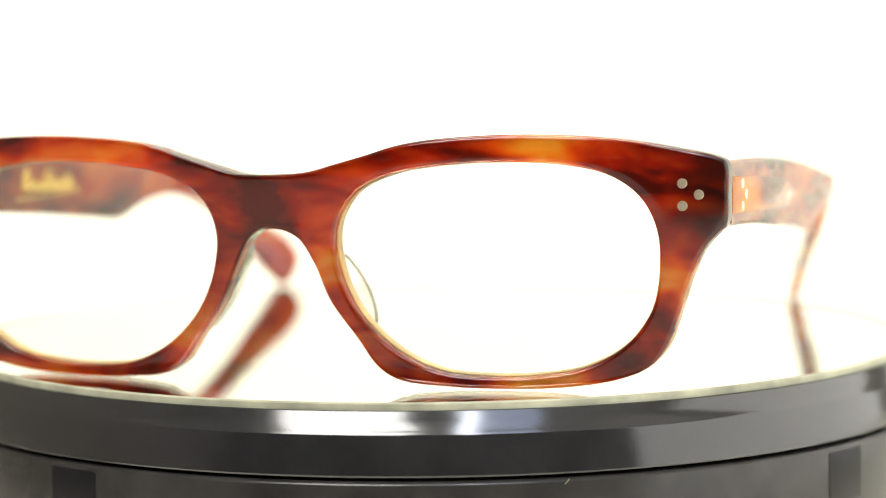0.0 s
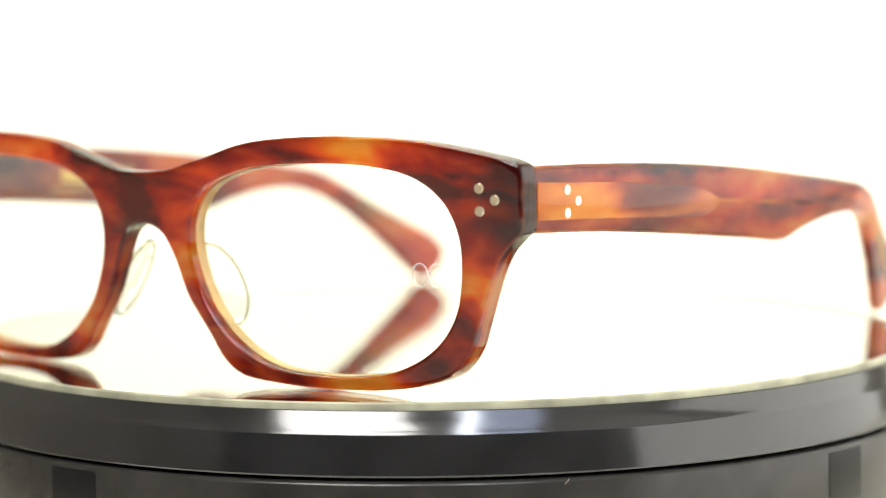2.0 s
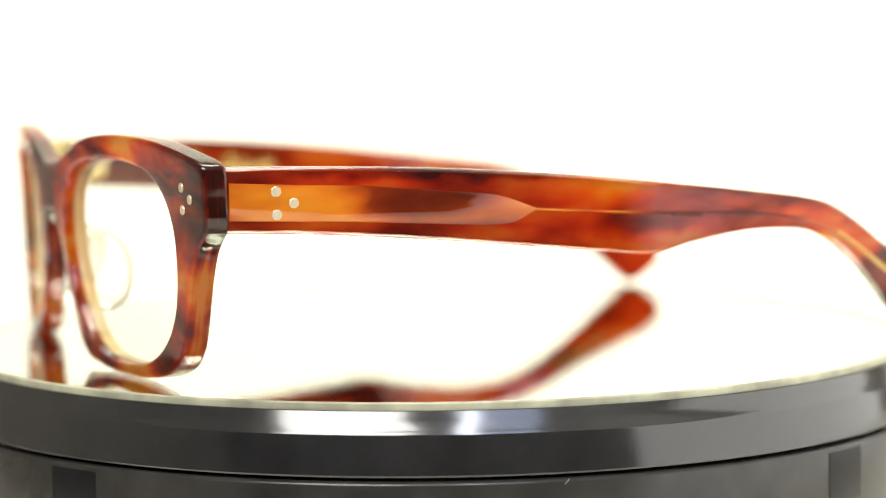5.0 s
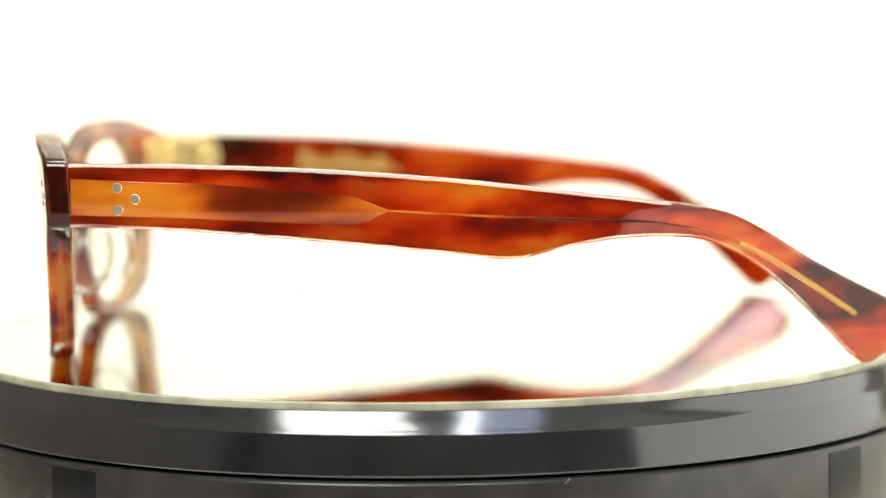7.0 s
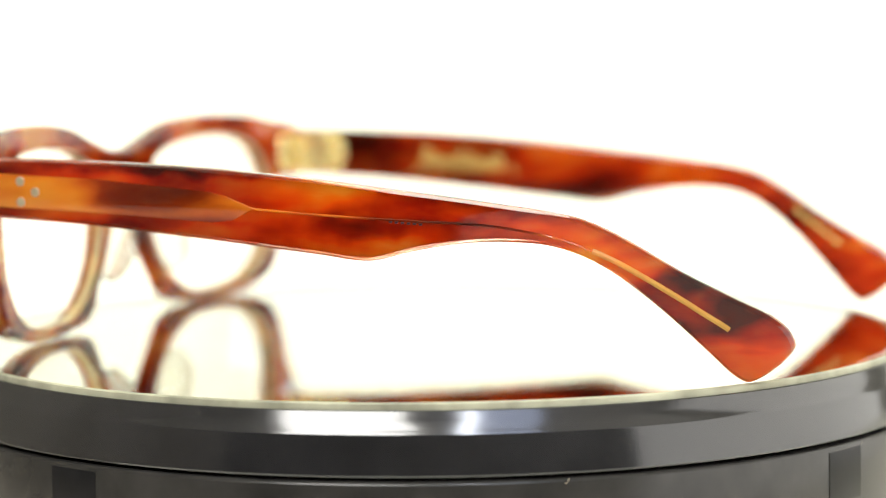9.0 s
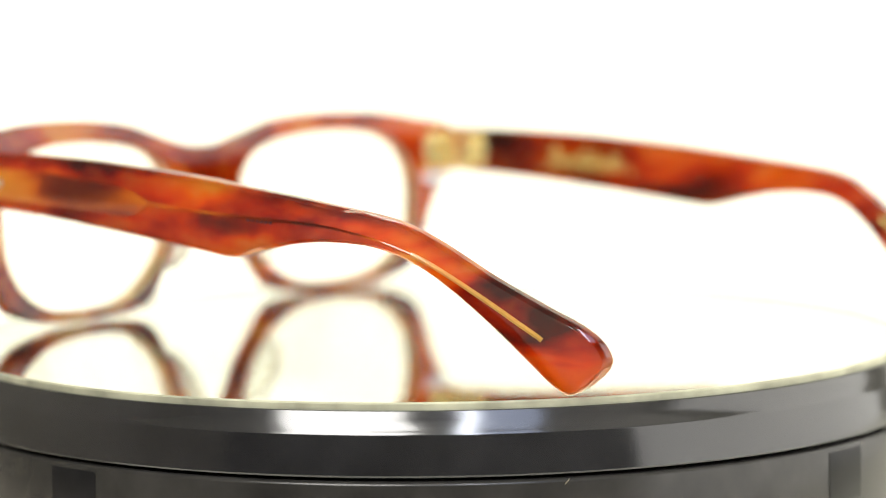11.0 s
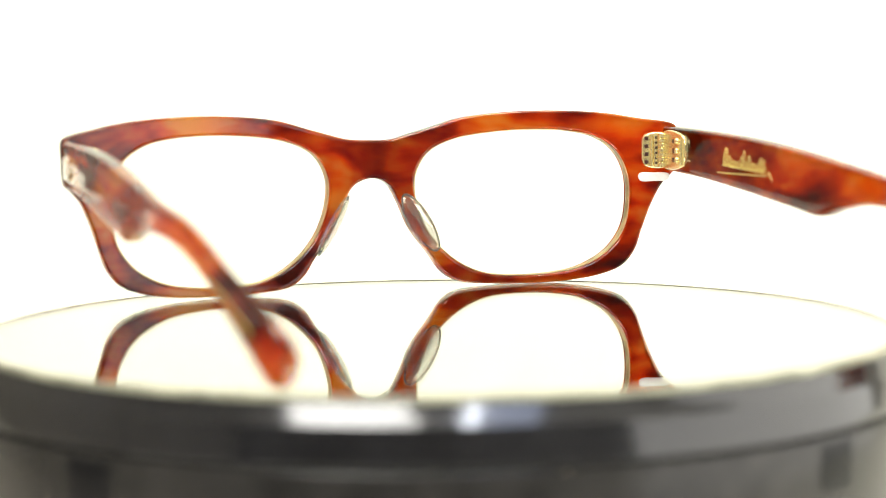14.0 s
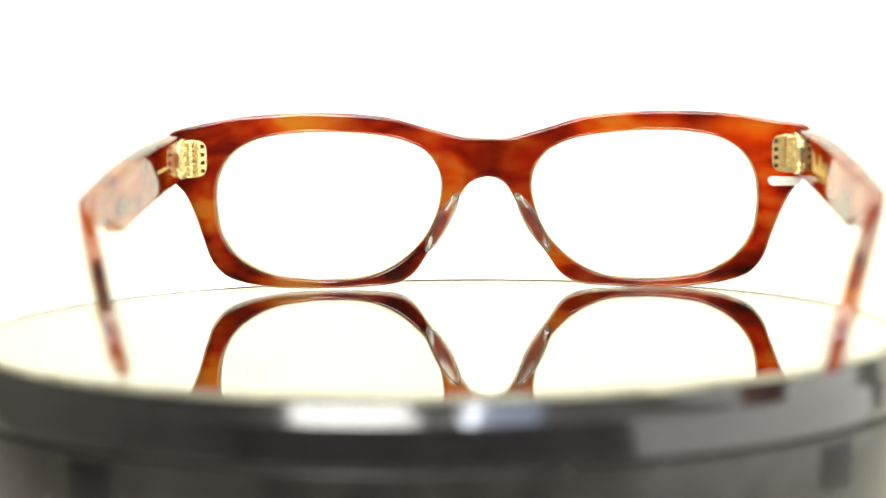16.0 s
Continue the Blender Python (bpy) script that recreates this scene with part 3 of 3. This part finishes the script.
        for k in range(7):
            m = Matrix.Translation((side * 65.9, front_y(67 * side, 30) + 6.3, 27.1 + 1.07 * k))
            part("knuckle", disc(1.25, 0.95, m, 14), GOLD, hinge)
        part("column", disc(0.5, 7.0, Matrix.Translation((*on_leaf(64.1, 0.5), 30.1)), 14), GOLD, hinge, "raised gold rib on the hinge leaf")
        part("column", disc(0.5, 6.0, Matrix.Translation((side * (temple_x(-51.4) - 4.35), -51.4, 30.3)), 14), GOLD, hinge, "raised gold rib on the hinge leaf")
        for k in range(3):
            m = Matrix.Translation((side * (temple_x(-53.4) - 4.45), -53.4, 28.2 + 2.1 * k))
            ball = bmesh.new()
            bmesh.ops.create_uvsphere(ball, u_segments=14, v_segments=8, radius=0.8 * MM)
            for v in ball.verts:
                v.co += m.translation * MM
            part("screw", ball, GOLD, hinge, "domed gold screw head")
            # dark blocks on both leaves stand for the shade inside slots
            m = Matrix.Translation((side * (temple_x(-55.2) - 4.42), -55.3, 28.2 + 2.1 * k))
            part("slot_shade", box(0.3, 0.95, 0.95, 0.1, m), DARK_FILL, hinge, "dark block on the hinge, painted shade of a slot")
        for k in range(4):
            m = Matrix.Translation((*on_leaf(63.0, 0.5), 27.4 + 1.8 * k)) @ pose(0, 0, 0, 0, 0, 14 * side)
            part("slot_shade", box(0.9, 0.3, 0.85, 0.1, m), DARK_FILL, hinge, "dark block on the hinge, painted shade of a slot")
        for k in range(6):
            m = Matrix.Translation((*on_leaf(65.0, 0.5), 27.2 + 1.16 * k)) @ pose(0, 0, 0, 0, 0, 14 * side)
            part("slot_shade", box(0.5, 0.3, 0.5, 0.08, m), DARK_FILL, hinge, "dark block on the hinge, painted shade of a slot")
        # white piece standing in for a bright reflection on the front's back
        if side == -1:
            add("glint_patch", slab([rounded([(61.6, 24.9), (64.5, 25.0), (68.0, 24.8), (68.4, 24.0), (67.6, 23.2), (64.5, 23.0), (61.8, 23.1), (61.2, 24.0)])], 0.5, 0.2,
                              lambda u, v, w: (side * u, front_y(side * u, v) + 4.05 + w, v), 2), GLINT, None, "small white patch below the hinge, a reflection put into colour")
        # stamps
        def bar(name, points, r, mat, label):
            bm = bmesh.new()
            tube(bm, points, r, 5)
            part(name, bm, mat, temple, label)

        def inside(y, z, deep=3.62):
            return (side * (temple_x(y, z) - deep), y, z)

        if side == 1:
            for k in range(6):
                y, z = 12.3 + 1.0 * k, 25.8 - 0.06 * k
                bar("stamp_bar", [(temple_x(y, z) + 0.02, y, z), (temple_x(y, z) + 0.02, y + 0.55, z)], 0.2, DARK_FILL, "small dark stamped bar")
            for k in range(2, 7):
                y, z = -42 + 2.2 * k, 29.6 - 0.1 * k
                bar("stamp_bar", [inside(y, z), inside(y + 1.5, z - 0.1)], 0.3, GILT, "gilt printed bar")
        else:
            # two words of slanted loops on one base line
            loops = [2.0, 1.9, 0.8, 1.2, 0.9, 0.6, 0.7, 0.6, 0.7, 0.2, 1.3, 2.0, 0.9, 0.7, 1.5, 1.2, 0.6, 0.8, 0.7, 0.6, 0.9, 1.5, 1.0, 1.3, 0.6]
            script = []
            for k in range(10 * len(loops)):
                a, f = k * 2 * math.pi / 10, k / (10 * len(loops))
                up = loops[k // 10] * (1 - math.cos(a))
                script.append(inside(-32.6 + 19.5 * f + 0.62 * math.sin(a) + 0.36 * up, 27.9 - 0.8 * f + up))
            bar("script_flourish", script, 0.15, GILT, "gilt script flourish")
            bar("underline", [inside(-35 + 2.5 * k, 26.3 + 0.03 * k) for k in range(10)] + [inside(-11.2, 27.4), inside(-10, 25.6)], 0.15, GILT, "gilt underline stroke")
            for k in range(5):
                y, z = 52 + 2.1 * k, 18.9 - 1.45 * k
                bar("stamp_bar", [inside(y, z, 2.62), inside(y + 1.4, z - 0.95, 2.62)], 0.35, GILT, "gilt printed bar")
    return root


glasses = eyeglasses()


# ---- what turns ----
def motions():
    walk(focus_point, [(t, stand(0, 0, 0) @ Matrix.Translation((0, 0, -d))) for t, d in FOCUS])
    for thing, x in ((platter, 0), (mirror_plate, AXIS_X), (glasses, 0)):
        walk(thing, [(t, pose(x, 0, 0, 0, 0, -a)) for t, a in TURN])


motions()
